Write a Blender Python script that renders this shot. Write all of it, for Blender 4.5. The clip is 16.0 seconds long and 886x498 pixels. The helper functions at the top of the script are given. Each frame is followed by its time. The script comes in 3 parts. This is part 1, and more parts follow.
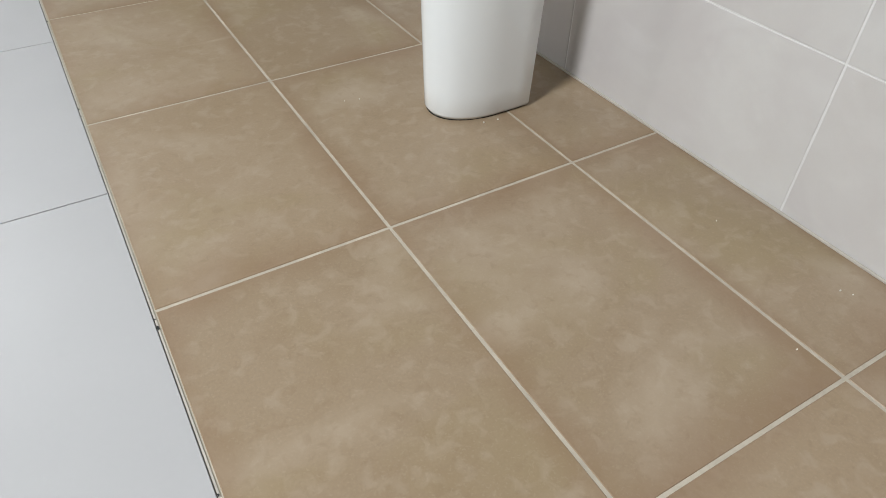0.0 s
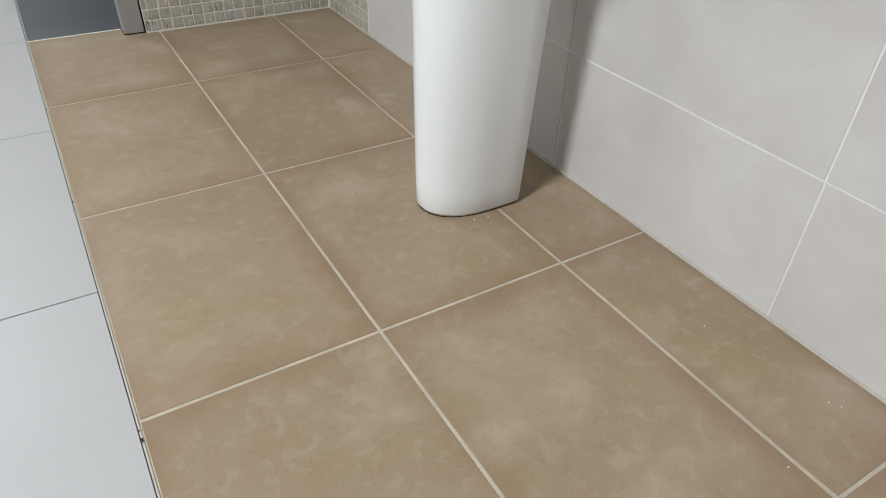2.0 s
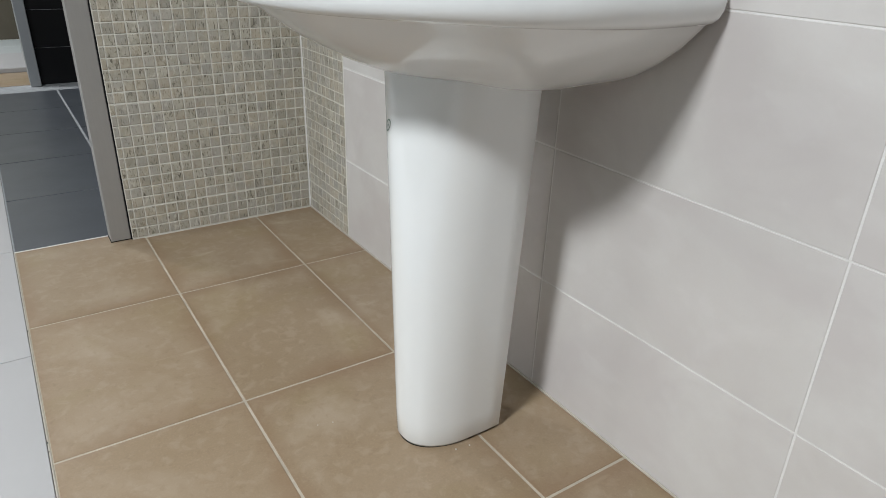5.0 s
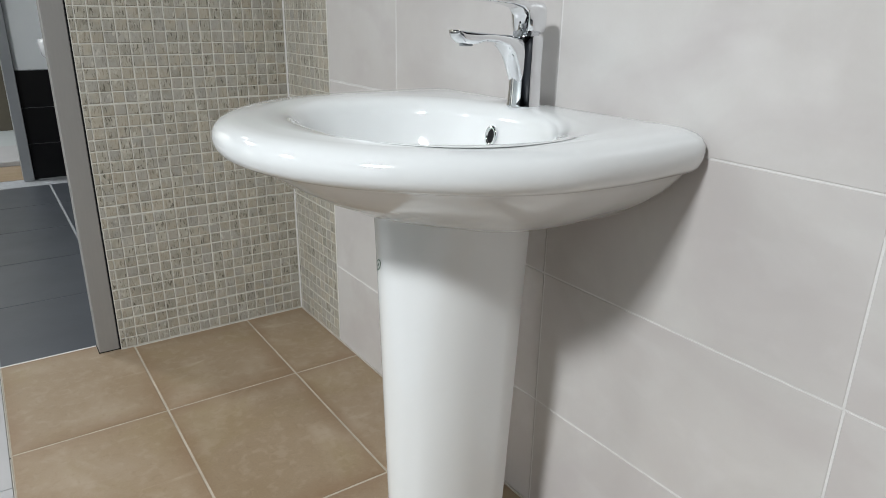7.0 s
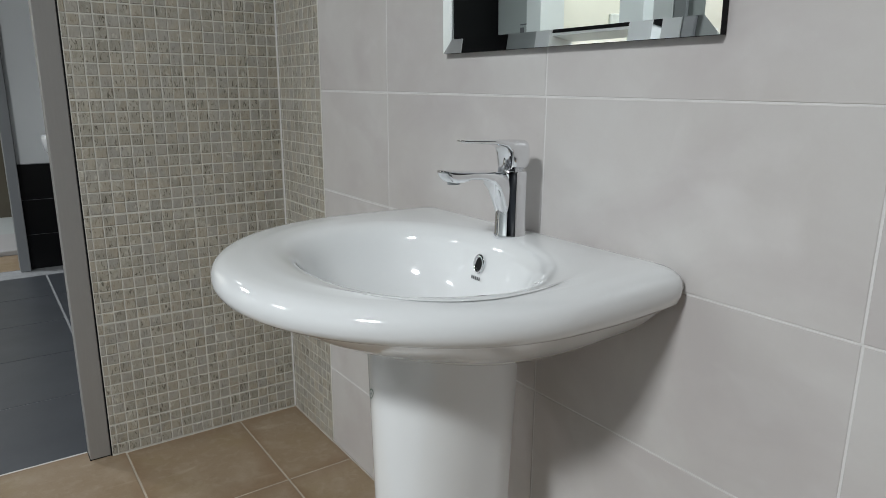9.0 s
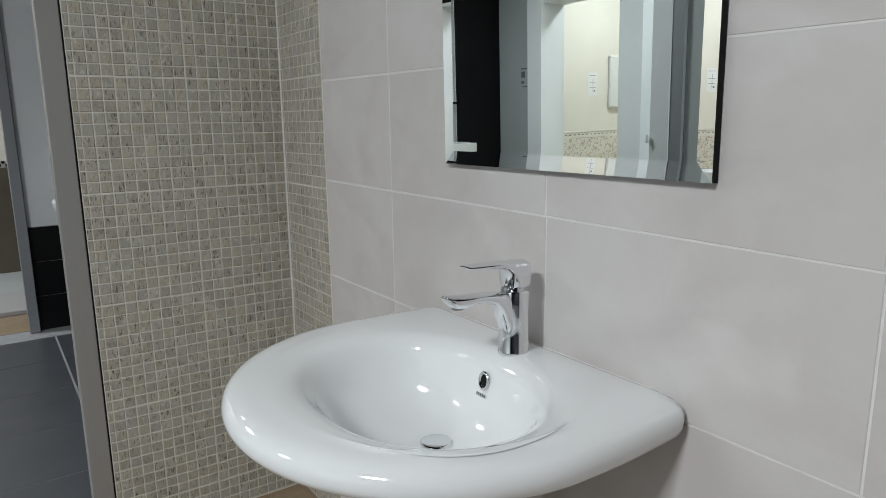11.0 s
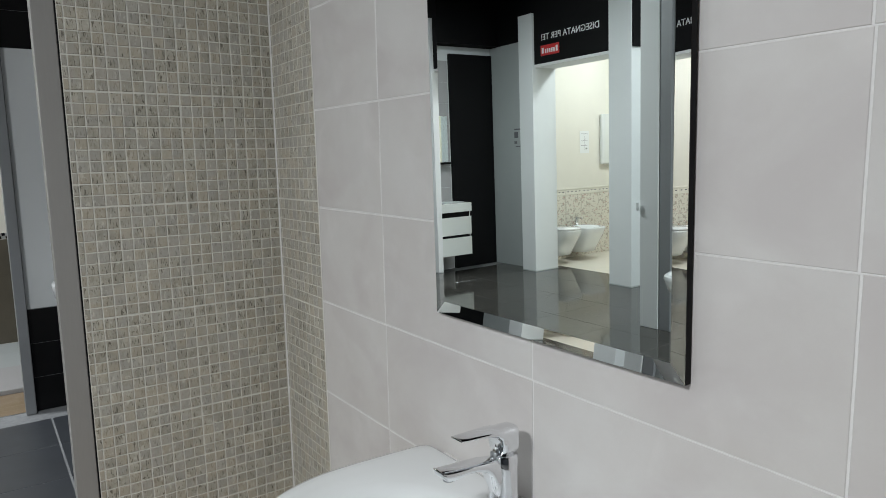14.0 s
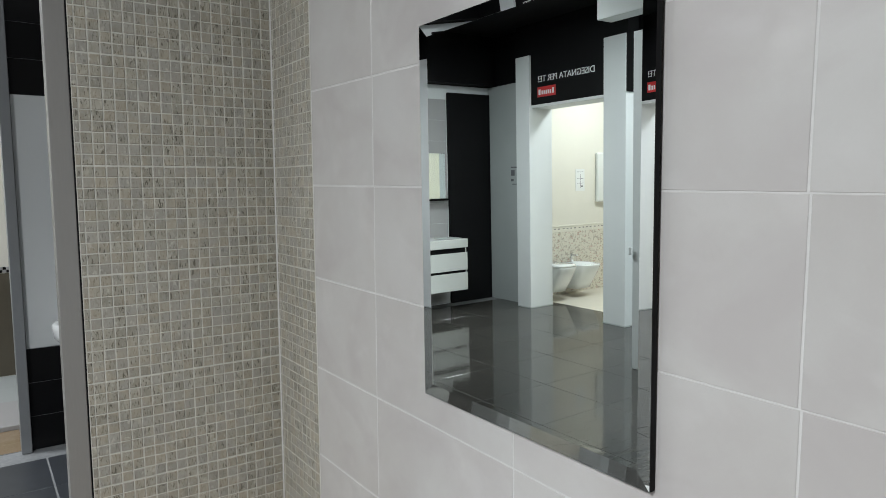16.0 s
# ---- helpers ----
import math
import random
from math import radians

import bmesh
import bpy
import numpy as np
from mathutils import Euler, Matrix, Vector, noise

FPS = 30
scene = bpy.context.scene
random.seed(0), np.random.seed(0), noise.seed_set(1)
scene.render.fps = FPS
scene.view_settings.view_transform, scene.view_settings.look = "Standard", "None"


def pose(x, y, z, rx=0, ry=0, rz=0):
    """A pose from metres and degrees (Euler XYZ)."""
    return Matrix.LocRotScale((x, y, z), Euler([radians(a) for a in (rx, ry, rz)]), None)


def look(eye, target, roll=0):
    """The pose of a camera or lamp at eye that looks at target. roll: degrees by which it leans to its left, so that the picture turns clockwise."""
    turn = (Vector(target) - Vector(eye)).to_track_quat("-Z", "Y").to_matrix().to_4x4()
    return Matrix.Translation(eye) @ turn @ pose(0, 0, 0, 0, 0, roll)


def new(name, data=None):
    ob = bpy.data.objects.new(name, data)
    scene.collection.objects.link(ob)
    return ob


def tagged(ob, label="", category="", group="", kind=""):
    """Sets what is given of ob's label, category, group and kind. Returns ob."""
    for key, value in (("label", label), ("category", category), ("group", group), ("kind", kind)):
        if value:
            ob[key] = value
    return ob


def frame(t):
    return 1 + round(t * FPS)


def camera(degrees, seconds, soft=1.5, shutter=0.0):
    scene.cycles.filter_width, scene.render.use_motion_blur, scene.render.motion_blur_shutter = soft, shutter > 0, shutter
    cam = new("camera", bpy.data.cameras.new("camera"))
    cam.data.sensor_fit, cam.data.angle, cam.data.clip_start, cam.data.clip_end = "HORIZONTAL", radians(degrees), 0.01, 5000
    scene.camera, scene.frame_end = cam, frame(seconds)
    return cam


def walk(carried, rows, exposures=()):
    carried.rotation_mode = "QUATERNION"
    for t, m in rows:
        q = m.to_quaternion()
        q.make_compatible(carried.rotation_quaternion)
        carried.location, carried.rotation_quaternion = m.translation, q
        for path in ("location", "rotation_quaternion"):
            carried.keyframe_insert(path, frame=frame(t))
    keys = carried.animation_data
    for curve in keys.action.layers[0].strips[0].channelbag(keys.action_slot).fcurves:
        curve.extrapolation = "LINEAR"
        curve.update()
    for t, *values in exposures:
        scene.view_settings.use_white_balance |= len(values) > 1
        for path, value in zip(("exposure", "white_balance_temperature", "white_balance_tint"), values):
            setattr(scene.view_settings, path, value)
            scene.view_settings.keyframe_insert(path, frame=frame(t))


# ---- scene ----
cam = camera(67.1, 16.0, soft=0.72)
PATH = [
    (0, (-0.837, -0.667, 0.62), (-0.065, 0.603, -0.717), 1.1),
    (0.5, (-0.833, -0.662, 0.629), (-0.041, 0.634, -0.672), 1.3),
    (1, (-0.83, -0.654, 0.64), (-0.024, 0.662, -0.632), 1.6),
    (1.5, (-0.824, -0.644, 0.654), (-0.001, 0.692, -0.585), 1.6),
    (2, (-0.821, -0.634, 0.673), (0.034, 0.719, -0.527), 2.3),
    (2.5, (-0.815, -0.622, 0.701), (0.067, 0.759, -0.446), 2.2),
    (3, (-0.814, -0.611, 0.723), (0.097, 0.798, -0.366), 2.6),
    (3.5, (-0.81, -0.6, 0.755), (0.123, 0.827, -0.291), 2.0),
    (4, (-0.801, -0.592, 0.783), (0.16, 0.858, -0.205), 1.7),
    (4.5, (-0.796, -0.583, 0.81), (0.188, 0.89, -0.117), 1.9),
    (4.7, (-0.797, -0.582, 0.816), (0.199, 0.905, -0.075), 1.9),
    (6.8, (-0.779, -0.548, 0.921), (0.294, 0.993, 0.240), 1.0),
    (7, (-0.776, -0.547, 0.927), (0.297, 1.005, 0.266), 0.8),
    (7.5, (-0.778, -0.551, 0.945), (0.304, 1.017, 0.338), 0.8),
    (8, (-0.774, -0.555, 0.97), (0.32, 1.027, 0.42), 0.8),
    (8.5, (-0.775, -0.558, 0.991), (0.33, 1.032, 0.489), 0.6),
    (9, (-0.776, -0.557, 1.025), (0.342, 1.035, 0.562), 0.2),
    (9.2, (-0.777, -0.555, 1.04), (0.344, 1.041, 0.599), -0.1),
    (11.3, (-0.766, -0.553, 1.197), (0.348, 1.07, 0.843), -1.1),
    (11.5, (-0.758, -0.549, 1.213), (0.357, 1.076, 0.875), -1.7),
    (12, (-0.751, -0.546, 1.25), (0.364, 1.086, 0.942), -1.1),
    (12.5, (-0.752, -0.55, 1.286), (0.371, 1.079, 0.991), -1.0),
    (13, (-0.755, -0.558, 1.318), (0.371, 1.07, 1.033), -1.2),
    (13.5, (-0.763, -0.568, 1.357), (0.373, 1.054, 1.072), -1.3),
    (14, (-0.77, -0.579, 1.396), (0.366, 1.047, 1.139), -1.3),
    (14.5, (-0.776, -0.596, 1.43), (0.353, 1.037, 1.187), -1.9),
    (15, (-0.772, -0.61, 1.461), (0.35, 1.029, 1.227), -1.5),
    (15.5, (-0.777, -0.629, 1.497), (0.358, 1.003, 1.276), -0.7),
    (16, (-0.792, -0.645, 1.535), (0.355, 0.983, 1.351), -0.4),
]
EXPOSURES = [(0, 0.20), (3.0, 0.16), (4.5, 0.14), (7.0, 0.08), (9.0, -0.38), (12.5, -0.32), (16.0, -0.14)]
walk(cam, [(t, look(eye, target, roll)) for t, eye, target, roll in PATH], EXPOSURES)

# ---- light ----
world = bpy.data.worlds.new("world")
world.use_nodes = True
world.node_tree.nodes["Background"].inputs[0].default_value = (0.9, 0.95, 1.0, 1)
world.node_tree.nodes["Background"].inputs[1].default_value = 0.01
scene.world = world

CEILING = 3.30
PANELS = [  # x, y, watts, width along x, length along y: unseen luminaires in the dark ceiling
    (-3.2, -0.9, 218, 0.6, 0.6), (-4.45, 2.45, 54, 0.6, 0.6),
    # the last three are added to brighten the pillars, annex and doorway room
    (-5.9, 4.4, 74, 0.6, 0.6), (-2.3, 4.4, 88, 0.6, 0.6), (-0.9, 5.0, 6, 0.6, 0.6), (-0.45, 2.6, 3.5, 0.6, 0.6),
]


# ---- materials ----
def material(name, colour, rough=0.5, metal=0.0, vary=0.0, scale=8.0, fine=0.0, fine_scale=120.0, bump=0.0, second=None, per_piece=0.0, stretch=(1, 1, 1), gloss_vary=0.0, coat=0.0, shine=0.5):
    """Two-scale noise over a base colour, with an own offset and shade for each piece."""
    m = bpy.data.materials.new(name)
    m.use_nodes = True
    n, l = m.node_tree.nodes, m.node_tree.links
    b = n["Principled BSDF"]
    b.inputs["Roughness"].default_value, b.inputs["Metallic"].default_value = rough, metal
    b.inputs["Coat Weight"].default_value = coat
    b.inputs["Coat Roughness"].default_value = 0.04
    b.inputs["Specular IOR Level"].default_value = shine
    geo, info = n.new("ShaderNodeNewGeometry"), n.new("ShaderNodeObjectInfo")
    add = n.new("ShaderNodeMath"); add.operation = "ADD"
    l.new(geo.outputs["Random Per Island"], add.inputs[0]); l.new(info.outputs["Random"], add.inputs[1])
    piece = n.new("ShaderNodeMath"); piece.operation = "FRACT"
    l.new(add.outputs[0], piece.inputs[0])
    shift = n.new("ShaderNodeVectorMath"); shift.operation = "SCALE"
    shift.inputs[0].default_value = (7.3, 11.9, 5.1)
    l.new(piece.outputs[0], shift.inputs["Scale"])
    place = n.new("ShaderNodeVectorMath"); place.operation = "ADD"
    l.new(geo.outputs["Position"], place.inputs[0]); l.new(shift.outputs[0], place.inputs[1])
    squash = n.new("ShaderNodeVectorMath"); squash.operation = "MULTIPLY"
    squash.inputs[1].default_value = stretch
    l.new(place.outputs[0], squash.inputs[0])
    coarse = n.new("ShaderNodeTexNoise")
    coarse.inputs["Scale"].default_value, coarse.inputs["Detail"].default_value, coarse.inputs["Roughness"].default_value = scale, 6, 0.6
    grain = n.new("ShaderNodeTexNoise")
    grain.inputs["Scale"].default_value, grain.inputs["Detail"].default_value = fine_scale, 4
    l.new(squash.outputs[0], coarse.inputs["Vector"]); l.new(squash.outputs[0], grain.inputs["Vector"])
    ramp = n.new("ShaderNodeMapRange")
    ramp.inputs[1].default_value, ramp.inputs[2].default_value = 0.32, 0.68
    l.new(coarse.outputs[0], ramp.inputs[0])
    mix = n.new("ShaderNodeMix"); mix.data_type = "RGBA"
    other = second or tuple(c * (1 - vary) for c in colour)
    mix.inputs[6].default_value, mix.inputs[7].default_value = (*colour, 1), (*other, 1)
    l.new(ramp.outputs[0], mix.inputs[0])
    hsv = n.new("ShaderNodeHueSaturation")
    l.new(mix.outputs[2], hsv.inputs["Color"])
    a = n.new("ShaderNodeMath"); a.operation = "MULTIPLY_ADD"
    l.new(grain.outputs[0], a.inputs[0]); a.inputs[1].default_value, a.inputs[2].default_value = fine * 2, 1 - fine
    c = n.new("ShaderNodeMath"); c.operation = "MULTIPLY_ADD"
    l.new(piece.outputs[0], c.inputs[0]); c.inputs[1].default_value, c.inputs[2].default_value = per_piece * 2, -per_piece
    d = n.new("ShaderNodeMath"); d.operation = "ADD"
    l.new(a.outputs[0], d.inputs[0]); l.new(c.outputs[0], d.inputs[1])
    l.new(d.outputs[0], hsv.inputs["Value"])
    l.new(hsv.outputs[0], b.inputs["Base Color"])
    if gloss_vary:
        g = n.new("ShaderNodeMath"); g.operation = "MULTIPLY_ADD"
        l.new(coarse.outputs[0], g.inputs[0]); g.inputs[1].default_value, g.inputs[2].default_value = gloss_vary * 2, rough - gloss_vary
        l.new(g.outputs[0], b.inputs["Roughness"])
    if bump:
        bp = n.new("ShaderNodeBump")
        bp.inputs["Strength"].default_value, bp.inputs["Distance"].default_value = bump, 0.002
        l.new(grain.outputs[0], bp.inputs["Height"]); l.new(bp.outputs[0], b.inputs["Normal"])
    return m


def streaks(m, scale, stretch, low, high, colour, strength=0.8, detail=5.0):
    """Veins or marks of another colour laid over a material."""
    n, l = m.node_tree.nodes, m.node_tree.links
    b = n["Principled BSDF"]
    was = b.inputs["Base Color"].links[0].from_socket
    place = [x for x in n if x.type == "VECT_MATH" and x.operation == "ADD"][0]
    sq = n.new("ShaderNodeVectorMath"); sq.operation = "MULTIPLY"
    sq.inputs[1].default_value = stretch
    l.new(place.outputs[0], sq.inputs[0])
    t = n.new("ShaderNodeTexNoise")
    t.inputs["Scale"].default_value, t.inputs["Detail"].default_value, t.inputs["Distortion"].default_value = scale, detail, 0.6
    l.new(sq.outputs[0], t.inputs["Vector"])
    r = n.new("ShaderNodeMapRange")
    r.inputs[1].default_value, r.inputs[2].default_value, r.inputs[4].default_value = low, high, strength
    l.new(t.outputs[0], r.inputs[0])
    mix = n.new("ShaderNodeMix"); mix.data_type = "RGBA"
    l.new(r.outputs[0], mix.inputs[0]); l.new(was, mix.inputs[6])
    mix.inputs[7].default_value = (*colour, 1)
    l.new(mix.outputs[2], b.inputs["Base Color"])
    return m


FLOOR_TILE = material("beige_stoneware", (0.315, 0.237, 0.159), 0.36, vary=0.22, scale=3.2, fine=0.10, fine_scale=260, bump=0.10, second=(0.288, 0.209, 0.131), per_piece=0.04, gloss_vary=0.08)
streaks(FLOOR_TILE, 5.0, (1, 1, 1), 0.52, 0.70, (0.408, 0.327, 0.240), 0.6, 10)
streaks(FLOOR_TILE, 4.2, (1, 1.3, 1), 0.52, 0.72, (0.274, 0.205, 0.109), 0.65, 8)
streaks(FLOOR_TILE, 14.0, (1, 1, 1), 0.52, 0.72, (0.257, 0.183, 0.109), 0.4, 10)
streaks(FLOOR_TILE, 9.0, (0.35, 1.6, 1), 0.66, 0.73, (0.496, 0.410, 0.306), 0.5, 10)
streaks(FLOOR_TILE, 38.0, (1, 1, 1), 0.52, 0.66, (0.390, 0.310, 0.227), 0.38, 9)
streaks(FLOOR_TILE, 60.0, (1, 1, 1), 0.56, 0.70, (0.213, 0.144, 0.083), 0.26, 8)
streaks(FLOOR_TILE, 320.0, (1, 1, 1), 0.58, 0.68, (0.443, 0.376, 0.288), 0.15, 3)


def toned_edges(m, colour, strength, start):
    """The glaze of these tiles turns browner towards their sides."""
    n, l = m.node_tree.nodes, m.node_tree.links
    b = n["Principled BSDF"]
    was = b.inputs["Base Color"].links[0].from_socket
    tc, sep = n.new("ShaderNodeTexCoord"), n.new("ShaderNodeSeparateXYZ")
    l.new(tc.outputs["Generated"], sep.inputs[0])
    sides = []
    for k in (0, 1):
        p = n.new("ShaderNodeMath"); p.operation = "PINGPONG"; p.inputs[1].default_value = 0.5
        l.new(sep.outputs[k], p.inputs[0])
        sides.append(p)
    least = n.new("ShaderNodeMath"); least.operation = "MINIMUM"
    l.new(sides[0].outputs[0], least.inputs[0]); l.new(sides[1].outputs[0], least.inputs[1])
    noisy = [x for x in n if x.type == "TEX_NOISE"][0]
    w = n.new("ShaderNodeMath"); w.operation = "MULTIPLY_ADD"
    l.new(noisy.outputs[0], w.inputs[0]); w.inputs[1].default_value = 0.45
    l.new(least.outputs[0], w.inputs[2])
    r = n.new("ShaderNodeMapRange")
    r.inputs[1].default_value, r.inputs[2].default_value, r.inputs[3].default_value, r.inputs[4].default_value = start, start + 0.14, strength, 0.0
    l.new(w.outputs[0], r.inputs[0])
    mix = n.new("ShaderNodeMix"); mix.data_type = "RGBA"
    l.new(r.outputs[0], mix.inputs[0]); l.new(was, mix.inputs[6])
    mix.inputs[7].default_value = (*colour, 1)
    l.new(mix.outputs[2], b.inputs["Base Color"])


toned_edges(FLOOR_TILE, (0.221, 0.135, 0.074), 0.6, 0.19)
FLOOR_GROUT = material("pale_floor_grout", (0.506, 0.446, 0.359), 0.85, vary=0.25, scale=14, fine=0.15, bump=0.3)
WALL_TILE = material("pale_grey_wall_tile", (0.615, 0.597, 0.58), 0.33, vary=0.05, scale=3.0, fine=0.015, fine_scale=300, second=(0.555, 0.525, 0.505), per_piece=0.025, gloss_vary=0.06)
streaks(WALL_TILE, 6.0, (1, 1, 1), 0.55, 0.8, (0.68, 0.655, 0.64), 0.7, 8)
streaks(WALL_TILE, 3.4, (1, 1, 1.3), 0.47, 0.66, (0.535, 0.50, 0.49), 0.8, 7)
streaks(WALL_TILE, 11.0, (1, 0.7, 1.2), 0.56, 0.76, (0.67, 0.65, 0.64), 0.3, 8)
WALL_GROUT = material("white_wall_grout", (0.73, 0.715, 0.70), 0.8, vary=0.08, scale=20, fine=0.05)
MOSAIC = material("grey_stone_mosaic", (0.440, 0.415, 0.357), 0.36, vary=0.22, scale=60, fine=0.22, fine_scale=480, bump=0.4, second=(0.361, 0.332, 0.268), per_piece=0.14)
streaks(MOSAIC, 150.0, (1.7, 1.7, 0.42), 0.575, 0.625, (0.079, 0.068, 0.046), 0.85, 6)
streaks(MOSAIC, 60.0, (2.2, 2.2, 0.6), 0.52, 0.66, (0.270, 0.259, 0.207), 0.55, 7)
streaks(MOSAIC, 11.0, (1, 1, 1), 0.50, 0.60, (0.456, 0.397, 0.309), 0.5, 1)
streaks(MOSAIC, 8.0, (1, 1, 0.9), 0.52, 0.60, (0.392, 0.375, 0.346), 0.5, 1)
streaks(MOSAIC, 75.0, (1, 1, 0.6), 0.60, 0.70, (0.636, 0.611, 0.535), 0.6, 4)
MOSAIC_GROUT = material("cream_mosaic_grout", (0.65, 0.635, 0.575), 0.85, vary=0.1, scale=30, fine=0.06)
WHITE_TILE = material("white_floor_tile", (0.42, 0.412, 0.412), 0.45, vary=0.03, scale=5, fine=0.01, per_piece=0.01)
GREY_GAP = material("grey_joint", (0.17, 0.155, 0.14), 0.9, vary=0.3, scale=30, fine=0.1)
DARK_TILE = material("dark_slate_floor_tile", (0.050, 0.048, 0.044), 0.07, vary=0.3, scale=6, fine=0.2, fine_scale=90, per_piece=0.04, stretch=(1, 4, 1), gloss_vary=0.03)
streaks(DARK_TILE, 9.0, (1.2, 14, 1), 0.52, 0.70, (0.10, 0.088, 0.072), 0.7, 6)
BLUE_TILE = material("grey_blue_floor_tile", (0.068, 0.075, 0.086), 0.36, vary=0.15, scale=5, fine=0.1, fine_scale=160, per_piece=0.03, gloss_vary=0.05)
DARK_GROUT = material("dark_grout", (0.16, 0.16, 0.16), 0.85, vary=0.2, scale=30)
PALE_GROUT = material("pale_thin_grout", (0.34, 0.35, 0.36), 0.85, vary=0.2, scale=30)
CERAMIC = material("white_glazed_ceramic", (0.80, 0.815, 0.815), 0.07, vary=0.01, scale=4, fine=0.004, coat=0.4)
CHROME = material("polished_chrome", (0.80, 0.81, 0.83), 0.05, 1.0, vary=0.02, scale=30)
ALUMINIUM = material("satin_grey_profile", (0.33, 0.32, 0.305), 0.45, 0.25, vary=0.05, scale=6, fine=0.04, fine_scale=200, stretch=(1, 1, 0.1))
STEEL = material("grey_painted_steel", (0.30, 0.31, 0.32), 0.45, 0.2, vary=0.05, scale=6, fine=0.03)
GLASS_MIRROR = material("mirror_silver", (0.89, 0.96, 0.94), 0.0, 1.0)
MIRROR_BEVEL = material("bevelled_mirror_edge", (0.88, 0.92, 0.92), 0.0, 1.0)
BLACK = material("black_paint", (0.005, 0.005, 0.0055), 0.6, vary=0.2, scale=3, fine=0.05, shine=0.18)
BLACK_TILE = material("black_wall_tile", (0.007, 0.007, 0.008), 0.3, vary=0.2, scale=5, fine=0.05, shine=0.25)
# flat black for the overflow's shaded inside, the pedestal joint and the edge chips
BLACK_VOID = material("black_hole", (0.01, 0.01, 0.01), 0.7)
WHITE_PAINT = material("white_paint", (0.76, 0.78, 0.78), 0.55, vary=0.03, scale=2, fine=0.01)
GREY_PAINT = material("light_grey_panel", (0.44, 0.47, 0.465), 0.5, vary=0.05, scale=2, fine=0.02)
CREAM = material("cream_wall_tile", (0.78, 0.745, 0.66), 0.4, vary=0.04, scale=2, fine=0.01)
CREAM_FLOOR = material("cream_floor", (0.68, 0.63, 0.54), 0.35, vary=0.08, scale=4, fine=0.03)
FLORAL = material("floral_wall_tile", (0.72, 0.68, 0.59), 0.4, vary=0.05, scale=3, fine=0.02)
streaks(FLORAL, 30.0, (1, 1, 1), 0.53, 0.60, (0.30, 0.27, 0.21), 0.65, 4)
streaks(FLORAL, 22.0, (1, 1, 2.2), 0.60, 0.64, (0.42, 0.22, 0.17), 0.6, 3)
LAMINATE = material("white_gloss_laminate", (0.72, 0.73, 0.70), 0.2, vary=0.03, scale=2)
OLIVE = material("olive_brown_tile", (0.10, 0.085, 0.06), 0.45, vary=0.2, scale=4, fine=0.05)
PAPER = material("white_paper", (0.80, 0.80, 0.78), 0.7, vary=0.03, scale=8)
INK = material("grey_ink", (0.16, 0.16, 0.17), 0.6, vary=0.1, scale=30)
RED = material("red_sign", (0.62, 0.03, 0.03), 0.4, vary=0.05, scale=6)
LETTER = material("white_lettering", (0.85, 0.85, 0.85), 0.5)
GREEN_INK = material("dark_green_sticker", (0.05, 0.11, 0.08), 0.5, vary=0.2, scale=60)
SILICONE = material("grey_beige_sealant", (0.50, 0.46, 0.40), 0.6, vary=0.15, scale=20, fine=0.05)
DUST = material("white_plaster_crumb", (0.75, 0.72, 0.66), 0.9, vary=0.1, scale=40)


# ---- mesh helpers ----
def link(name, bm, mat, parent=None, label="", smooth=False):
    me = bpy.data.meshes.new(name)
    bm.normal_update()
    bm.to_mesh(me)
    bm.free()
    me.materials.append(mat)
    if smooth:
        for p in me.polygons:
            p.use_smooth = True
    ob = new(name, me)
    if parent:
        ob.parent = parent
    if label:
        ob["label"] = label
    return ob


def part(name, bm, mat, parent, label="", smooth=False):
    return link(name, bm, mat, parent, label, smooth)


def thing(name, label, category, kind="", group="", at=(0, 0, 0)):
    ob = new(name)
    ob.location = at
    ob.empty_display_size = 0.05
    return tagged(ob, label, category, group, kind)


def box(x0, x1, y0, y1, z0, z1, bevel=0.0, bm=None):
    bm = bm or bmesh.new()
    made = bmesh.ops.create_cube(bm, size=1)["verts"]
    for v in made:
        v.co = ((x0 + x1) / 2 + v.co.x * (x1 - x0), (y0 + y1) / 2 + v.co.y * (y1 - y0), (z0 + z1) / 2 + v.co.z * (z1 - z0))
    if bevel:
        edges = list({e for v in made for e in v.link_edges})
        bmesh.ops.bevel(bm, geom=edges, offset=bevel, segments=2, profile=0.5, affect="EDGES")
    return bm


def loft(rings, cap=True):
    """Skin over closed rings of equal length."""
    bm = bmesh.new()
    rows = [[bm.verts.new(p) for p in ring] for ring in rings]
    for a, b in zip(rows, rows[1:]):
        for i in range(len(a)):
            j = (i + 1) % len(a)
            bm.faces.new((a[i], a[j], b[j], b[i]))
    if cap:
        bm.faces.new(rows[0][::-1])
        bm.faces.new(rows[-1])
    bmesh.ops.recalc_face_normals(bm, faces=bm.faces)
    return bm


def tile_data(name, w, h, t, bevel, mat):
    """A flat piece w x h with its face at z = 0, thickness t and a small arris."""
    verts, faces = [], []
    for inset, z in ((0, -t), (0, -bevel), (bevel, 0)):
        a, b = w / 2 - inset, h / 2 - inset
        verts += [(-a, -b, z), (a, -b, z), (a, b, z), (-a, b, z)]
    for k in (0, 4):
        for i in range(4):
            j = (i + 1) % 4
            faces.append((k + i, k + j, k + 4 + j, k + 4 + i))
    faces.append((8, 9, 10, 11))
    me = bpy.data.meshes.new(name)
    me.from_pydata(verts, [], faces)
    me.materials.append(mat)
    return me


TILES = {}


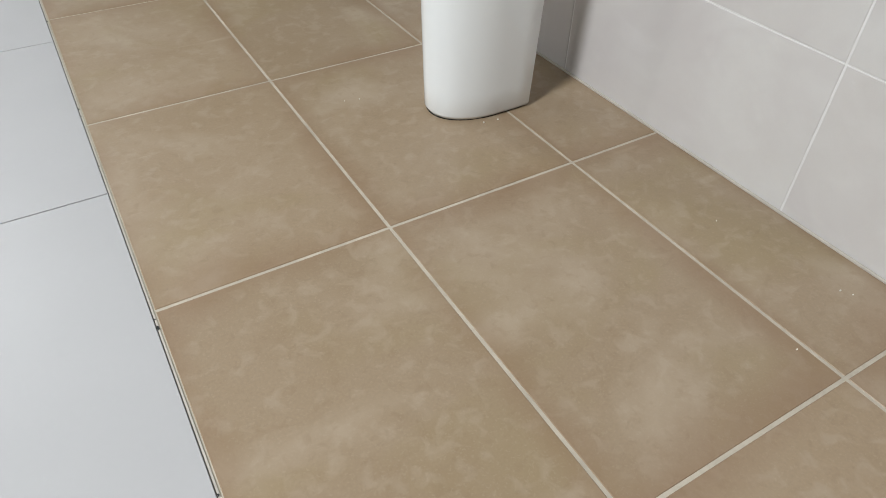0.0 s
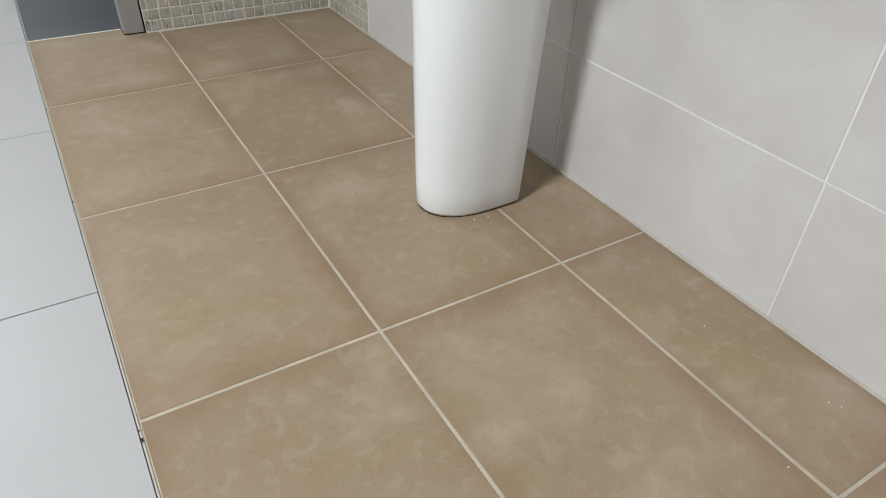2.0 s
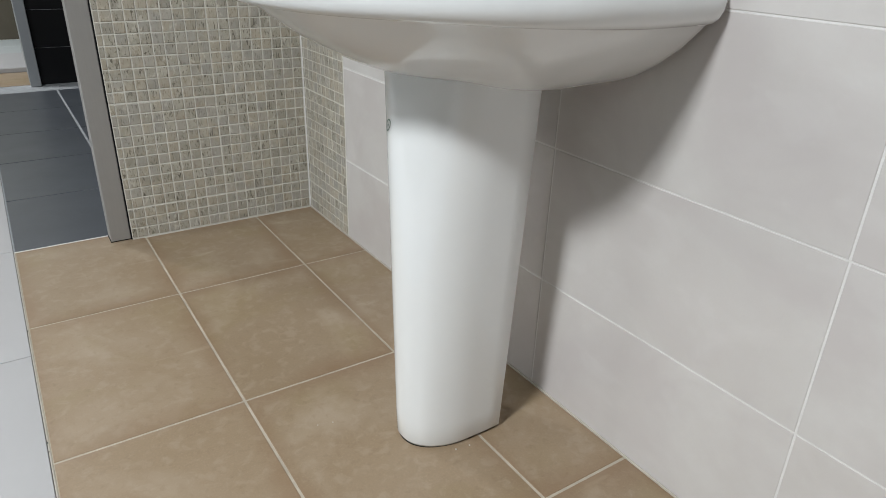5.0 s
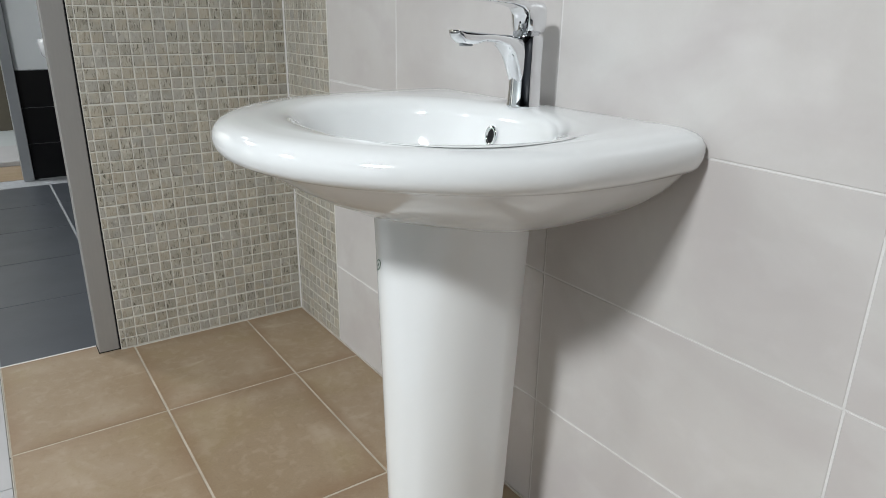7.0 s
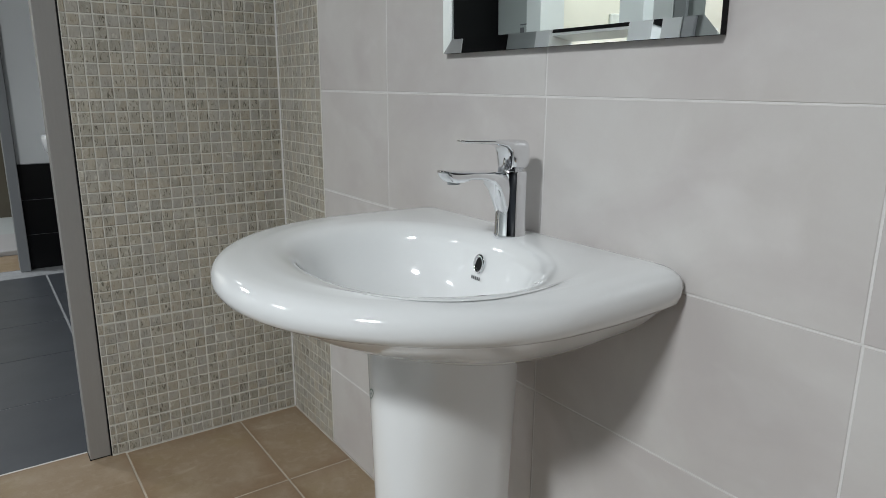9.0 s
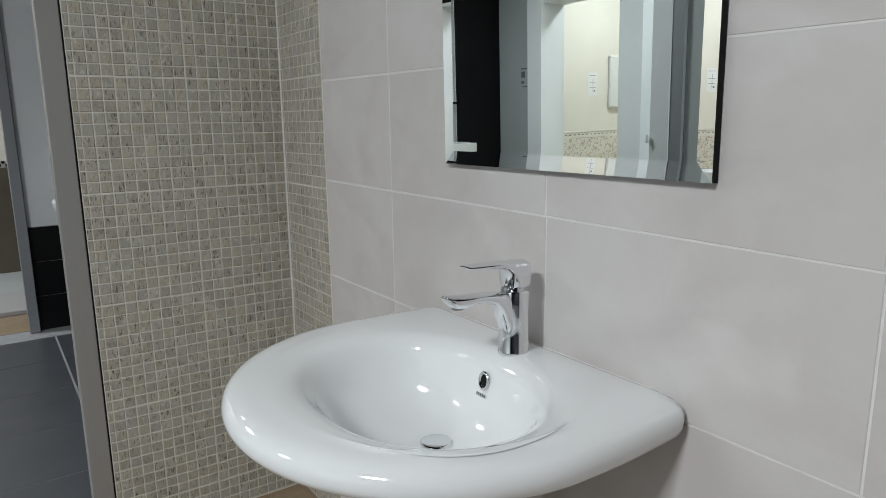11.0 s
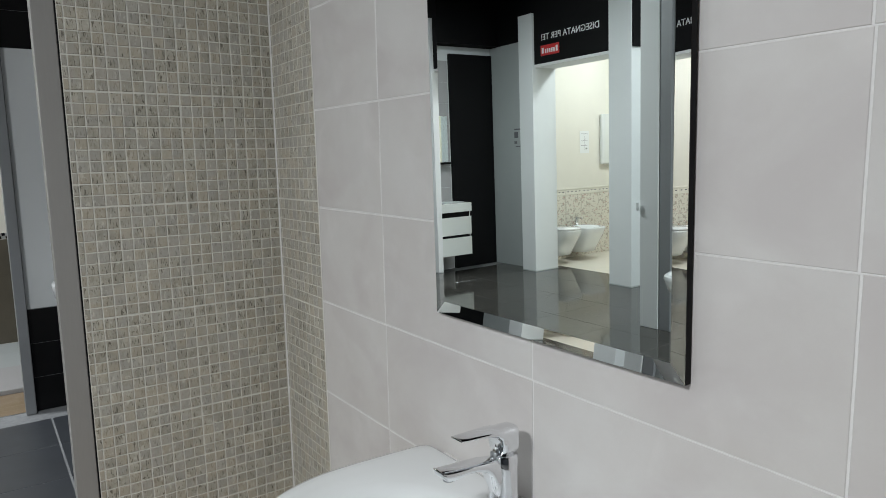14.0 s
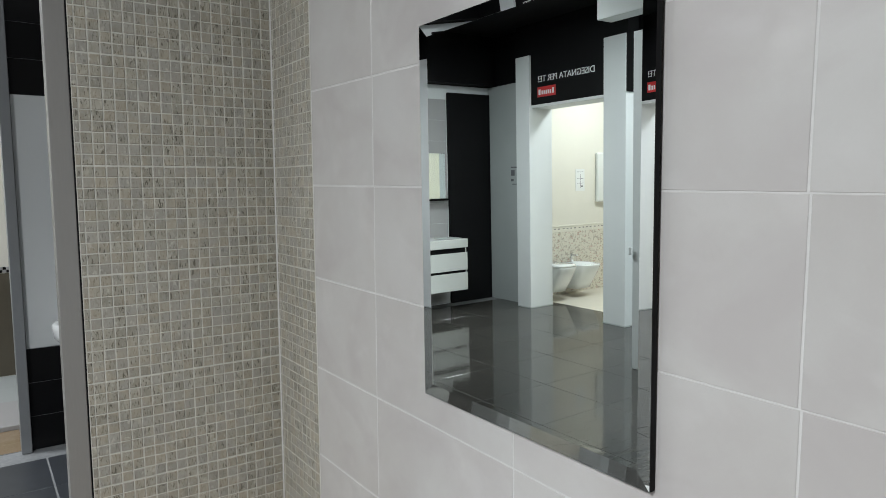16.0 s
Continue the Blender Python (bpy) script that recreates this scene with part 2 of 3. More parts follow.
def lay(name, parent, mat, w, h, centre, turn, t=0.006, bevel=0.0012):
    """One tile as an object of its own; alike tiles share a mesh."""
    key = (name, mat.name, round(w, 3), round(h, 3), t)
    if key not in TILES:
        TILES[key] = tile_data(name, w, h, t, bevel, mat)
    ob = new(name, TILES[key])
    ob.matrix_basis = Matrix.Translation(centre) @ turn
    ob.parent = parent
    return ob


FLAT = Matrix.Identity(4)
FACE_WEST = Matrix(((0, 0, -1, 0), (-1, 0, 0, 0), (0, 1, 0, 0), (0, 0, 0, 1)))   # face towards -x: width along y, height along z
FACE_SOUTH = Matrix(((1, 0, 0, 0), (0, 0, -1, 0), (0, 1, 0, 0), (0, 0, 0, 1)))   # face towards -y: width along x, height along z


def bars(parent, origin, across, up, out, rows, mat, name="print_bar"):
    """Unreadable print as plain bars: rows of (u0, u1, v0, v1) in metres."""
    o, a, u, n = Vector(origin), Vector(across), Vector(up), Vector(out)
    for u0, u1, v0, v1 in rows:
        bm = bmesh.new()
        q = [o + a * s + u * t + n * 0.0012 for s, t in ((u0, v0), (u1, v0), (u1, v1), (u0, v1))]
        bm.faces.new([bm.verts.new(p) for p in q])
        part(name, bm, mat, parent)


# ---- structure ----
EAST_TOP = 2.63
MOS_Y = 1.397          # face of the mosaic partition
MOS_EDGE = 1.113       # where mosaic meets the tiles on the long wall
POST_X = -0.613        # free end of the partition

base = link("ground", box(-9, 3, -5.5, 9.5, -0.30, -0.009), DARK_GROUT)
tagged(base, "dark screed under the showroom tiles", "ground", kind="structure")
ceiling = link("ceiling", box(-9, 3, -5.5, 9.5, CEILING, CEILING + 0.1), BLACK)
tagged(ceiling, "matt black showroom ceiling", "ceiling", kind="structure")
# unseen walls that close the place, kept dark to cut bounced light
for nm, b in (("wall_south", (-9, 3, -5.5, -5.4)), ("wall_north", (-9, 3, 9.4, 9.5)), ("wall_west", (-9, -8.9, -5.4, 9.4)), ("wall_outer", (2.9, 3, -5.4, 9.4))):
    tagged(link(nm, box(*b, -0.009, CEILING), BLUE_TILE), "plain unseen showroom wall, dark to limit bounced light", "wall", kind="structure")

wall_east = link("wall_east", box(0.0009, 0.16, -4.2, MOS_Y + 0.1, -0.009, EAST_TOP), WALL_GROUT)
tagged(wall_east, "wall of large pale grey tiles with white joints", "wall", kind="structure")
header = link("wall_header", box(0.0, 0.16, -4.2, 3.9, EAST_TOP, CEILING), BLACK)
tagged(header, "black band above the tiled display wall", "wall", kind="structure")
partition = link("wall_partition", box(-0.557, 0.0, MOS_Y + 0.0016, 1.462, -0.009, EAST_TOP), MOSAIC_GROUT)
tagged(partition, "partition clad in small grey stone mosaic", "wall", kind="structure")
mosaic_strip = link("wall_strip", box(-0.0004, 0.0012, MOS_EDGE + 0.001, MOS_Y + 0.0011, 0, EAST_TOP), MOSAIC_GROUT)
tagged(mosaic_strip, "strip of grey stone mosaic in the corner", "wall", kind="structure")
corner_bead = link("trim", box(-0.0035, 0.0025, MOS_Y - 0.0035, MOS_Y + 0.004, 0.0, EAST_TOP, 0.0012), WALL_GROUT)
tagged(corner_bead, "white grout line in the mosaic corner", "trim", kind="structure")

floor = link("floor", box(-0.8525, 0.0009, -2.5, 1.463, -0.009, -0.0009), FLOOR_GROUT)
tagged(floor, "beige-brown stoneware tile floor with pale joints", "floor", kind="structure")
white_floor = link("floor_white", box(-1.458, -0.8545, -2.5, 3.92, -0.009, -0.002), GREY_GAP)
tagged(white_floor, "white tile strip beside the beige floor", "floor", kind="structure")
dark_floor = link("floor_dark", box(-4.95, -1.458, -2.5, 6.2, -0.009, -0.0014), DARK_GROUT)
tagged(dark_floor, "glossy dark slate tile floor of the showroom", "floor", kind="structure")
blue_floor = link("floor_blue", box(-0.8545, 0.2, 1.463, 3.91, -0.009, -0.0014), PALE_GROUT)
tagged(blue_floor, "grey-blue tile floor beyond the doorway", "floor", kind="structure")
joint = link("trim_threshold", box(-0.8525, -0.614, 1.4615, 1.4665, -0.006, 0.0006), WALL_GROUT)
tagged(joint, "white joint between beige and grey-blue tiles", "trim", kind="structure")
edge = link("trim_edge", box(-0.8543, -0.852, -2.5, 1.463, -0.008, 0.0004), SILICONE)
tagged(edge, "thin beige edge joint beside the white tiles", "trim", kind="structure")
bead = link("baseboard", box(-0.004, 0.0, -2.5, MOS_Y, -0.001, 0.004, 0.0015), SILICONE)
tagged(bead, "thin sealant joint where wall tiles meet the floor", "trim", kind="structure")

# metal end profile of the partition
post = thing("metal_post", "satin grey metal end profile of the mosaic partition", "post")
part("profile", box(POST_X, -0.5605, 1.404, 1.464, 0.003, EAST_TOP, 0.0015), ALUMINIUM, post)
# solid black strips carry the shade of the gaps beside and under the profile
part("rebate", box(-0.5605, -0.556, 1.402, 1.463, 0.0, EAST_TOP), BLACK, post, "black strip for the shaded gap beside the mosaic")
part("foot", box(POST_X - 0.0015, -0.5605, 1.4055, 1.464, 0.0, 0.003), BLACK, post, "black strip for the shadow joint under the profile")

# ---- wash basin ----
BY = 0.283   # middle of the basin along the wall


def outline(n=160):
    """Rim of the basin seen from above: flat back at the wall, round front. Pairs (depth from wall, offset along wall)."""
    half = []
    for i in range(60):
        a = math.pi / 2 * i / 60
        half.append((0.215 + 0.313 * math.cos(a), 0.309 * math.sin(a)))
    for i in range(40):
        d = 0.215 - (0.215 - 0.024) * i / 39
        half.append((d, 0.309 - 0.010 * ((0.215 - d) / 0.215) ** 2))
    w = half[-1][1]
    for i in range(1, 10):
        a = math.pi / 2 * i / 9
        half.append((0.024 - 0.022 * math.sin(a), w - 0.022 * (1 - math.cos(a))))
    for i in range(1, 20):
        half.append((0.002, (w - 0.022) * (1 - i / 20)))
    half.append((0.002, 0.0))
    full = half + [(d, -y) for d, y in half[-2:0:-1]]
    pts = np.array(full + full[:1])
    run = np.r_[0, np.cumsum(np.linalg.norm(np.diff(pts, axis=0), axis=1))]
    s = np.linspace(0, run[-1], n + 1)[:-1]
    return np.c_[np.interp(s, run, pts[:, 0]) * 1.014, np.interp(s, run, pts[:, 1]) * 1.07]


def make_basin():
    ob = thing("washbasin", "white glazed ceramic washbasin with broad rounded rim on pedestal", "washbasin", at=(0, 0, 0.004))
    o = outline()
    bowl = np.array([0.264, -0.031])
    ang = np.arctan2(o[:, 1] - bowl[1], o[:, 0] - bowl[0])
    # polar ellipse of the bowl's mouth
    rad = (np.abs(np.cos(ang) / 0.157) ** 2.2 + np.abs(np.sin(ang) / 0.211) ** 2.2) ** (-1 / 2.2)
    mouth = np.c_[rad * np.cos(ang), rad * np.sin(ang)]
    rings = []

    def ring(pts, z):
        rings.append([(-max(d, 0.002), BY + y, z) for d, y in pts])

    foot = np.c_[np.minimum(o[:, 0], 0.165), np.zeros(len(o))]
    full = 0.80 + 0.20 * np.clip((o[:, :1] - 0.12) / 0.28, 0, 1)           # the underside is fuller towards the wall
    low = 0.010 * np.clip((0.44 - o[:, 0]) / 0.3, 0, 1)                    # and its edge hangs a little lower there
    heart = np.c_[np.minimum(o[:, 0] + 0.12, 0.24), np.zeros(len(o))]

    def ring_low(pts, z):
        rings.append([(-max(d, 0.002), BY + y, z - h * max(0.0, min(1.0, (0.768 - z) / 0.024))) for (d, y), h in zip(pts, low)])

    for s, z in ((0.30, 0.634), (0.42, 0.645), (0.55, 0.662), (0.68, 0.685), (0.79, 0.708), (0.87, 0.730), (0.905, 0.7405), (0.915, 0.7425)):
        ring_low(foot + (o - foot) * s ** full, z)
    for inset, z in ((0.020, 0.7425), (0.011, 0.7442), (0.0045, 0.7490), (0.0008, 0.7565), (0.0, 0.7635), (0.0015, 0.7710), (0.0055, 0.7780), (0.013, 0.7836), (0.023, 0.7868), (0.036, 0.7884), (0.050, 0.7892)):
        ring_low(o + (heart - o) * inset / 0.3, z)
    rim = o + (heart - o) * 0.050 / 0.3
    lip = bowl + mouth * 1.20
    for s, z in ((0.25, 0.7899), (0.5, 0.7903), (0.75, 0.7900), (1.0, 0.7894)):
        ring(rim + (lip - rim) * s, z)
    for s, z in ((1.165, 0.7888), (1.13, 0.7878), (1.095, 0.7862), (1.06, 0.7837), (1.025, 0.7799), (0.995, 0.7752), (0.97, 0.7697)):
        ring(bowl + mouth * s, z)
    drain = np.array([0.212, 0.0])
    for s, z in ((0.943, 0.7635), (0.915, 0.7535), (0.870, 0.7365), (0.805, 0.7155), (0.72, 0.697), (0.60, 0.680), (0.48, 0.6695), (0.36, 0.6625), (0.24, 0.6580), (0.13, 0.6556), (0.05, 0.6548)):
        ring(drain + (bowl - drain) * s + mouth * s, z)
    body = part("bowl", loft(rings), CERAMIC, ob, smooth=True)
    # overflow
    c, nrm = Vector((-0.1210, BY - 0.011, 0.745)), Vector((-0.98, 0, 0.19)).normalized()
    q = nrm.to_track_quat("Z", "Y").to_matrix().to_4x4()
    q.translation = c
    rs = []
    for r, h in ((0.0115, -0.002), (0.0135, 0.001), (0.0125, 0.003), (0.0100, 0.0032), (0.0085, 0.001), (0.0080, -0.001)):
        rs.append([q @ Vector((r * math.cos(a), r * 1.25 * math.sin(a), h)) for a in [2 * math.pi * i / 28 for i in range(28)]])
    part("overflow_ring", loft(rs, cap=False), CHROME, ob, "chrome overflow ring", smooth=True)
    # no real opening: a flat disc coloured as the shade inside the overflow
    rs = [[q @ Vector((r * math.cos(a), r * 1.25 * math.sin(a), 0.0008)) for a in [2 * math.pi * i / 28 for i in range(28)]] for r in (0.0083, 0.004)]
    part("overflow_hole", loft(rs), BLACK_VOID, ob, "black disc for the shade inside the overflow hole")
    up = q.to_3x3() @ Vector((0, 1, 0))
    if up.z < 0:
        up = -up
    bars(ob, c - up * 0.026 + nrm * 0.0025, (0, -1, 0), up, nrm, [(-0.011 + 0.0048 * i, -0.011 + 0.0048 * i + 0.0034, 0, 0.0055) for i in range(5)], INK, "brand_mark")
    rs = [[(-0.212 + r * math.cos(a), BY + r * math.sin(a), z) for a in [2 * math.pi * i / 32 for i in range(32)]] for r, z in ((0.026, 0.6545), (0.0255, 0.6605), (0.022, 0.6615), (0.006, 0.6610))]
    part("drain_cap", loft(rs), CHROME, ob, "chrome drain cap", smooth=True)
    # soft joint at the wall
    part("wall_joint", box(-0.0035, 0.0, BY - 0.25, BY + 0.25, 0.755, 0.783), WALL_GROUT, ob)
    return ob


PY = 0.249   # middle of the pedestal along the wall


def make_pedestal():
    ob = thing("pedestal", "white ceramic pedestal carrying the washbasin on beige tiles", "pedestal")
    rings = []
    for z in [0.0, 0.006, 0.05, 0.15, 0.25, 0.35, 0.45, 0.55, 0.61, 0.640, 0.652, 0.654]:
        k = z / 0.63
        half, nose, mid = 0.0685 + 0.037 * k, 0.103 + 0.012 * k, 0.213
        if z == 0:
            half, nose = half - 0.003, nose - 0.003
        pts = []
        for i in range(49):
            a = -math.pi / 2 + math.pi * i / 48
            e = 0.92
            ca, sa = math.cos(a), math.sin(a)
            pts.append((mid + nose * abs(ca) ** e, half * math.copysign(abs(sa) ** e, sa)))
        pts += [(0.175, half), (0.1455, half * 0.985), (0.1425, half * 0.95)]
        pts += [(0.1425, half * 0.5), (0.1425, 0), (0.1425, -half * 0.5), (0.1425, -half * 0.95), (0.1455, -half * 0.985), (0.175, -half)]
        rings.append([(-d, PY + y, z + 0.0025) for d, y in pts])
    part("column", loft(rings), CERAMIC, ob, smooth=True)
    low = [[(x - (0.004 if x > -0.15 else 0), PY + (y - PY) * 0.975, z) for x, y, _ in rings[0]] for z in (0.0, 0.004)]
    part("joint", loft(low), BLACK_VOID, ob, "dark joint under the pedestal")
    # little oval sticker
    k = 0.572 / 0.63
    half, nose = 0.0685 + 0.037 * k + 0.0006, 0.103 + 0.012 * k + 0.0006
    for r0, r1 in ((1.0, 0.78), (0.25, 0.0)):
        bm = bmesh.new()
        rows = []
        for r in (r0, max(r1, 0.02)):
            row = []
            for i in range(24):
                t = 2 * math.pi * i / 24
                a = math.radians(13) + r * 0.105 * math.cos(t)
                row.append(bm.verts.new((-(0.213 + nose * math.cos(a) ** 0.92), PY + half * math.sin(a) ** 0.92, 0.574 + r * 0.0085 * math.sin(t) - r * 0.006 * math.cos(t))))
            rows.append(row)
        for i in range(24):
            j = (i + 1) % 24
            bm.faces.new((rows[0][i], rows[0][j], rows[1][j], rows[1][i]))
        part("sticker", bm, GREEN_INK, ob, "small dark green maker's mark")
    return ob


TY = 0.2615   # middle of the tap along the wall


def rounded(cx, ztop, zbot, half, n=28, power=3.2):
    """Closed rounded section across the tap at depth cx."""
    out = []
    for i in range(n):
        a = 2 * math.pi * i / n
        c, s = math.cos(a), math.sin(a)
        y = half * math.copysign(abs(c) ** (2 / power), c)
        z = (ztop + zbot) / 2 + (ztop - zbot) / 2 * math.copysign(abs(s) ** (2 / power), s)
        out.append((-cx, TY + y, z))
    return out


def make_tap():
    ob = thing("basin_tap", "polished chrome single-lever basin mixer tap", "tap", at=(-0.001, 0, -0.0175))
    ob.scale = (1.04, 1.0, 1.035)

    def tube(rows, n=40):
        return [[(-cx + r * math.cos(a), TY + r * math.sin(a), z + tilt * r * math.cos(a)) for a in [2 * math.pi * i / n for i in range(n)]] for cx, r, z, tilt in rows]

    part("body", loft(tube([(0.0635, 0.0262, 0.7800, 0), (0.0635, 0.0262, 0.7865, 0), (0.0635, 0.0252, 0.7885, 0), (0.0630, 0.0240, 0.83, 0), (0.0620, 0.0236, 0.86, 0), (0.0615, 0.0238, 0.8835, -0.06), (0.0615, 0.0228, 0.8855, -0.06)])), CHROME, ob, smooth=True)
    spout = [rounded(*r) for r in ((0.058, 0.8845, 0.800, 0.0150), (0.076, 0.8855, 0.802, 0.0160), (0.084, 0.8862, 0.815, 0.0165), (0.090, 0.8866, 0.834, 0.0175), (0.098, 0.8870, 0.8545, 0.0185), (0.110, 0.8880, 0.8690, 0.0195), (0.130, 0.8890, 0.8765, 0.0190),
                                      (0.150, 0.8905, 0.8775, 0.0185), (0.163, 0.8915, 0.8745, 0.0180), (0.178, 0.8930, 0.8742, 0.0175), (0.185, 0.8935, 0.8765, 0.0165), (0.1915, 0.8938, 0.8830, 0.0150), (0.1945, 0.8938, 0.8900, 0.0130))]
    part("spout", loft(spout), CHROME, ob, smooth=True)
    part("aerator", loft([[(-0.174 + r * math.cos(a), TY + r * math.sin(a), z) for a in [2 * math.pi * i / 20 for i in range(20)]] for r, z in ((0.0095, 0.876), (0.0095, 0.8725), (0.006, 0.8720))]), STEEL, ob, "dark aerator under the spout", smooth=True)
    part("neck", loft(tube([(0.0615, 0.0165, 0.882, 0), (0.0615, 0.0165, 0.915, 0)])), CHROME, ob, smooth=True)
    lever = part("lever", loft([rounded(*r) for r in ((0.0380, 0.9290, 0.8895, 0.0090), (0.0395, 0.9310, 0.8872, 0.0150), (0.0460, 0.9330, 0.8868, 0.0205), (0.0560, 0.9335, 0.8868, 0.0228), (0.0680, 0.9340, 0.8872, 0.0226), (0.0765, 0.9343, 0.8890, 0.0215), (0.0785, 0.9345, 0.9120, 0.0212),
                                                     (0.0870, 0.9346, 0.9230, 0.0205), (0.1040, 0.9348, 0.9272, 0.0190), (0.1260, 0.9352, 0.9292, 0.0172), (0.1440, 0.9356, 0.9308, 0.0160), (0.1565, 0.9358, 0.9322, 0.0148), (0.1585, 0.9356, 0.9332, 0.0140))]), CHROME, ob, smooth=True)
    for y in (-0.0045, 0.0045):
        part("pin", loft([[(-0.083 + r * math.cos(a), TY + y + r * math.sin(a), z) for a in [2 * math.pi * i / 12 for i in range(12)]] for r, z in ((0.003, 0.886), (0.003, 0.892))]), STEEL, ob, smooth=True)
    return ob


make_pedestal()
make_basin()
make_tap()


# ---- bevelled wall mirror ----
def make_mirror(name, label, m, w, h, face=0.010, bevel=0.025, drop=-0.0022):
    """Mirror in the local x-z plane facing -y, hung with its lower left corner at the pose m."""
    ob = thing(name, label, "mirror")
    ob.matrix_basis = m
    bm = bmesh.new()
    a = [(bevel, bevel), (w - bevel, bevel), (w - bevel, h - bevel), (bevel, h - bevel)]
    bm.faces.new([bm.verts.new((x, -face, z)) for x, z in a])
    part("mirror_glass", bm, GLASS_MIRROR, ob)
    o = [(0, 0), (w, 0), (w, h), (0, h)]
    for i in range(4):
        j = (i + 1) % 4
        bm = bmesh.new()
        bm.faces.new([bm.verts.new(p) for p in ((o[i][0], -face + drop, o[i][1]), (o[j][0], -face + drop, o[j][1]), (a[j][0], -face, a[j][1]), (a[i][0], -face, a[i][1]))])
        part("bevel", bm, MIRROR_BEVEL, ob, "bright bevelled edge")
    bm = box(0.0005, w - 0.0005, -face + 0.0004, 0, 0.0005, h - 0.0005)
    for i in range(4):
        j = (i + 1) % 4
        bm.faces.new([bm.verts.new(p) for p in ((o[i][0], -face + drop, o[i][1]), (o[j][0], -face + drop, o[j][1]), (o[j][0], 0, o[j][1]), (o[i][0], 0, o[i][1]))])
    part("backing", bm, BLACK, ob, "dark back board and edges")
    return ob


# local x runs along -y of the room, local -y points into the room
ON_EAST = Matrix(((0, 1, 0, -0.0005), (-1, 0, 0, 0.531), (0, 0, 1, 1.092), (0, 0, 0, 1)))
make_mirror("wall_mirror", "rectangular frameless wall mirror with a wide bright slanted edge", ON_EAST @ Matrix.Rotation(math.radians(-0.12), 4, "Z") @ Matrix.Rotation(math.radians(0.56), 4, "X"), 0.586, 0.772)

# ---- room beyond the doorway ----
far = link("wall_far", box(-0.578, 0.2, 3.895, 3.99, -0.009, EAST_TOP), PALE_GROUT)
tagged(far, "wall of black and white tiles beyond the doorway", "wall", kind="structure")
for x0 in (-0.577, -0.102):
    w = 0.472 if x0 < -0.5 else 0.29
    for z0 in (0.002, 0.2045, 0.407, 2.077, 2.2795, 2.482):
        lay("tile", far, BLACK_TILE, w, min(0.2, EAST_TOP - z0), (x0 + w / 2, 3.891, z0 + min(0.2, EAST_TOP - z0) / 2), FACE_SOUTH)
    lay("tile", far, WHITE_PAINT, w, 1.464, (x0 + w / 2, 3.891, 1.343), FACE_SOUTH)
post2 = thing("metal_post", "grey metal door post beside black tiled wall", "post")
part("profile", box(-0.633, -0.581, 3.85, 3.99, 0, EAST_TOP, 0.002), STEEL, post2)
make_mirror("wall_mirror", "narrow mirror with bright edges on a white tiled wall", pose(-0.405, 3.889, 1.10), 0.45, 0.75)
far_basin = thing("washbasin", "white washbasin on the black tiled wall", "washbasin")
rings = []
for s, z in ((0.35, 0.60), (0.75, 0.64), (0.96, 0.70), (1.0, 0.757), (0.99, 0.778), (0.95, 0.784), (0.80, 0.782), (0.74, 0.765), (0.45, 0.69), (0.1, 0.68)):
    rings.append([(-0.212 + 0.25 * s * math.cos(a), 3.655 + 0.23 * s * math.sin(a), z) for a in [2 * math.pi * i / 40 for i in range(40)]])
part("bowl", loft(rings), CERAMIC, far_basin, smooth=True)

annex = link("floor_annex", box(-2.4, 0.2, 3.92, 7.2, -0.009, -0.002), PALE_GROUT)
tagged(annex, "tiled floor of the display beyond the second post", "floor", kind="structure")
for i in range(5):
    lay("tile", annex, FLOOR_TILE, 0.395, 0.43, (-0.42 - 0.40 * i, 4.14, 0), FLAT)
step = link("step_shower", box(-2.4, 0.2, 4.36, 4.96, -0.002, 0.03, 0.006), WHITE_TILE)
tagged(step, "low white shower tray", "shower tray")
for i in range(24):
    lay("tile", annex, BLACK_TILE if i % 3 else WHITE_TILE, 0.042, 0.042, (-0.10 - 0.046 * i, 5.01, 0.0), FLAT)
for i in range(4):
    for j in range(2):
        lay("tile", annex, GREY_PAINT, 0.447, 0.447, (-0.25 - 0.45 * i, 5.27 + 0.45 * j, 0), FLAT)
back = link("wall_back", box(-2.4, 0.2, 5.88, 5.98, -0.009, EAST_TOP), CREAM)
tagged(back, "cream wall with an olive-brown tiled lower part", "wall", kind="structure")
for i in range(8):
    lay("tile", back, OLIVE, 0.297, 0.855, (-0.05 - 0.30 * i, 5.876, 0.43), FACE_SOUTH)
for i in range(44):
    for j in range(2):
        lay("tile", back, BLACK_TILE if (i + j) % 2 else WHITE_TILE, 0.023, 0.023, (-0.05 - 0.025 * i, 5.876, 0.873 + 0.025 * j), FACE_SOUTH)

# ---- showroom seen in the mirror ----
bay = link("wall_bay", box(-4.9, -4.725, 5.30, 6.30, -0.009, 2.6984), GREY_PAINT)
tagged(bay, "light grey display panel wall", "wall", kind="structure")
bay_back = link("wall_bay_back", box(-4.725, -2.6, 6.15, 6.28, -0.009, 2.6984), WHITE_PAINT)
tagged(bay_back, "pale tiled back wall of a display bay", "wall", kind="structure")
for k in range(10):
    for i in range(3):
        lay("tile", bay_back, WHITE_TILE, 0.478, 0.25, (-3.82 + 0.48 * i, 6.1475, 0.128 + 0.2525 * k), FACE_SOUTH, t=0.004)
# black display panel flat against the back wall of the bay
panel = thing("display_panel", "tall black board standing against the bay wall", "divider")
part("board", box(-4.72, -4.07, 6.11, 6.149, 0.0, 2.6081, 0.003), BLACK, panel)
bay_top = link("wall_bay_top", box(-4.9, -2.6, 6.0, 6.28, 2.7086, CEILING), BLACK)
tagged(bay_top, "black upper wall above the display bay", "wall", kind="structure")
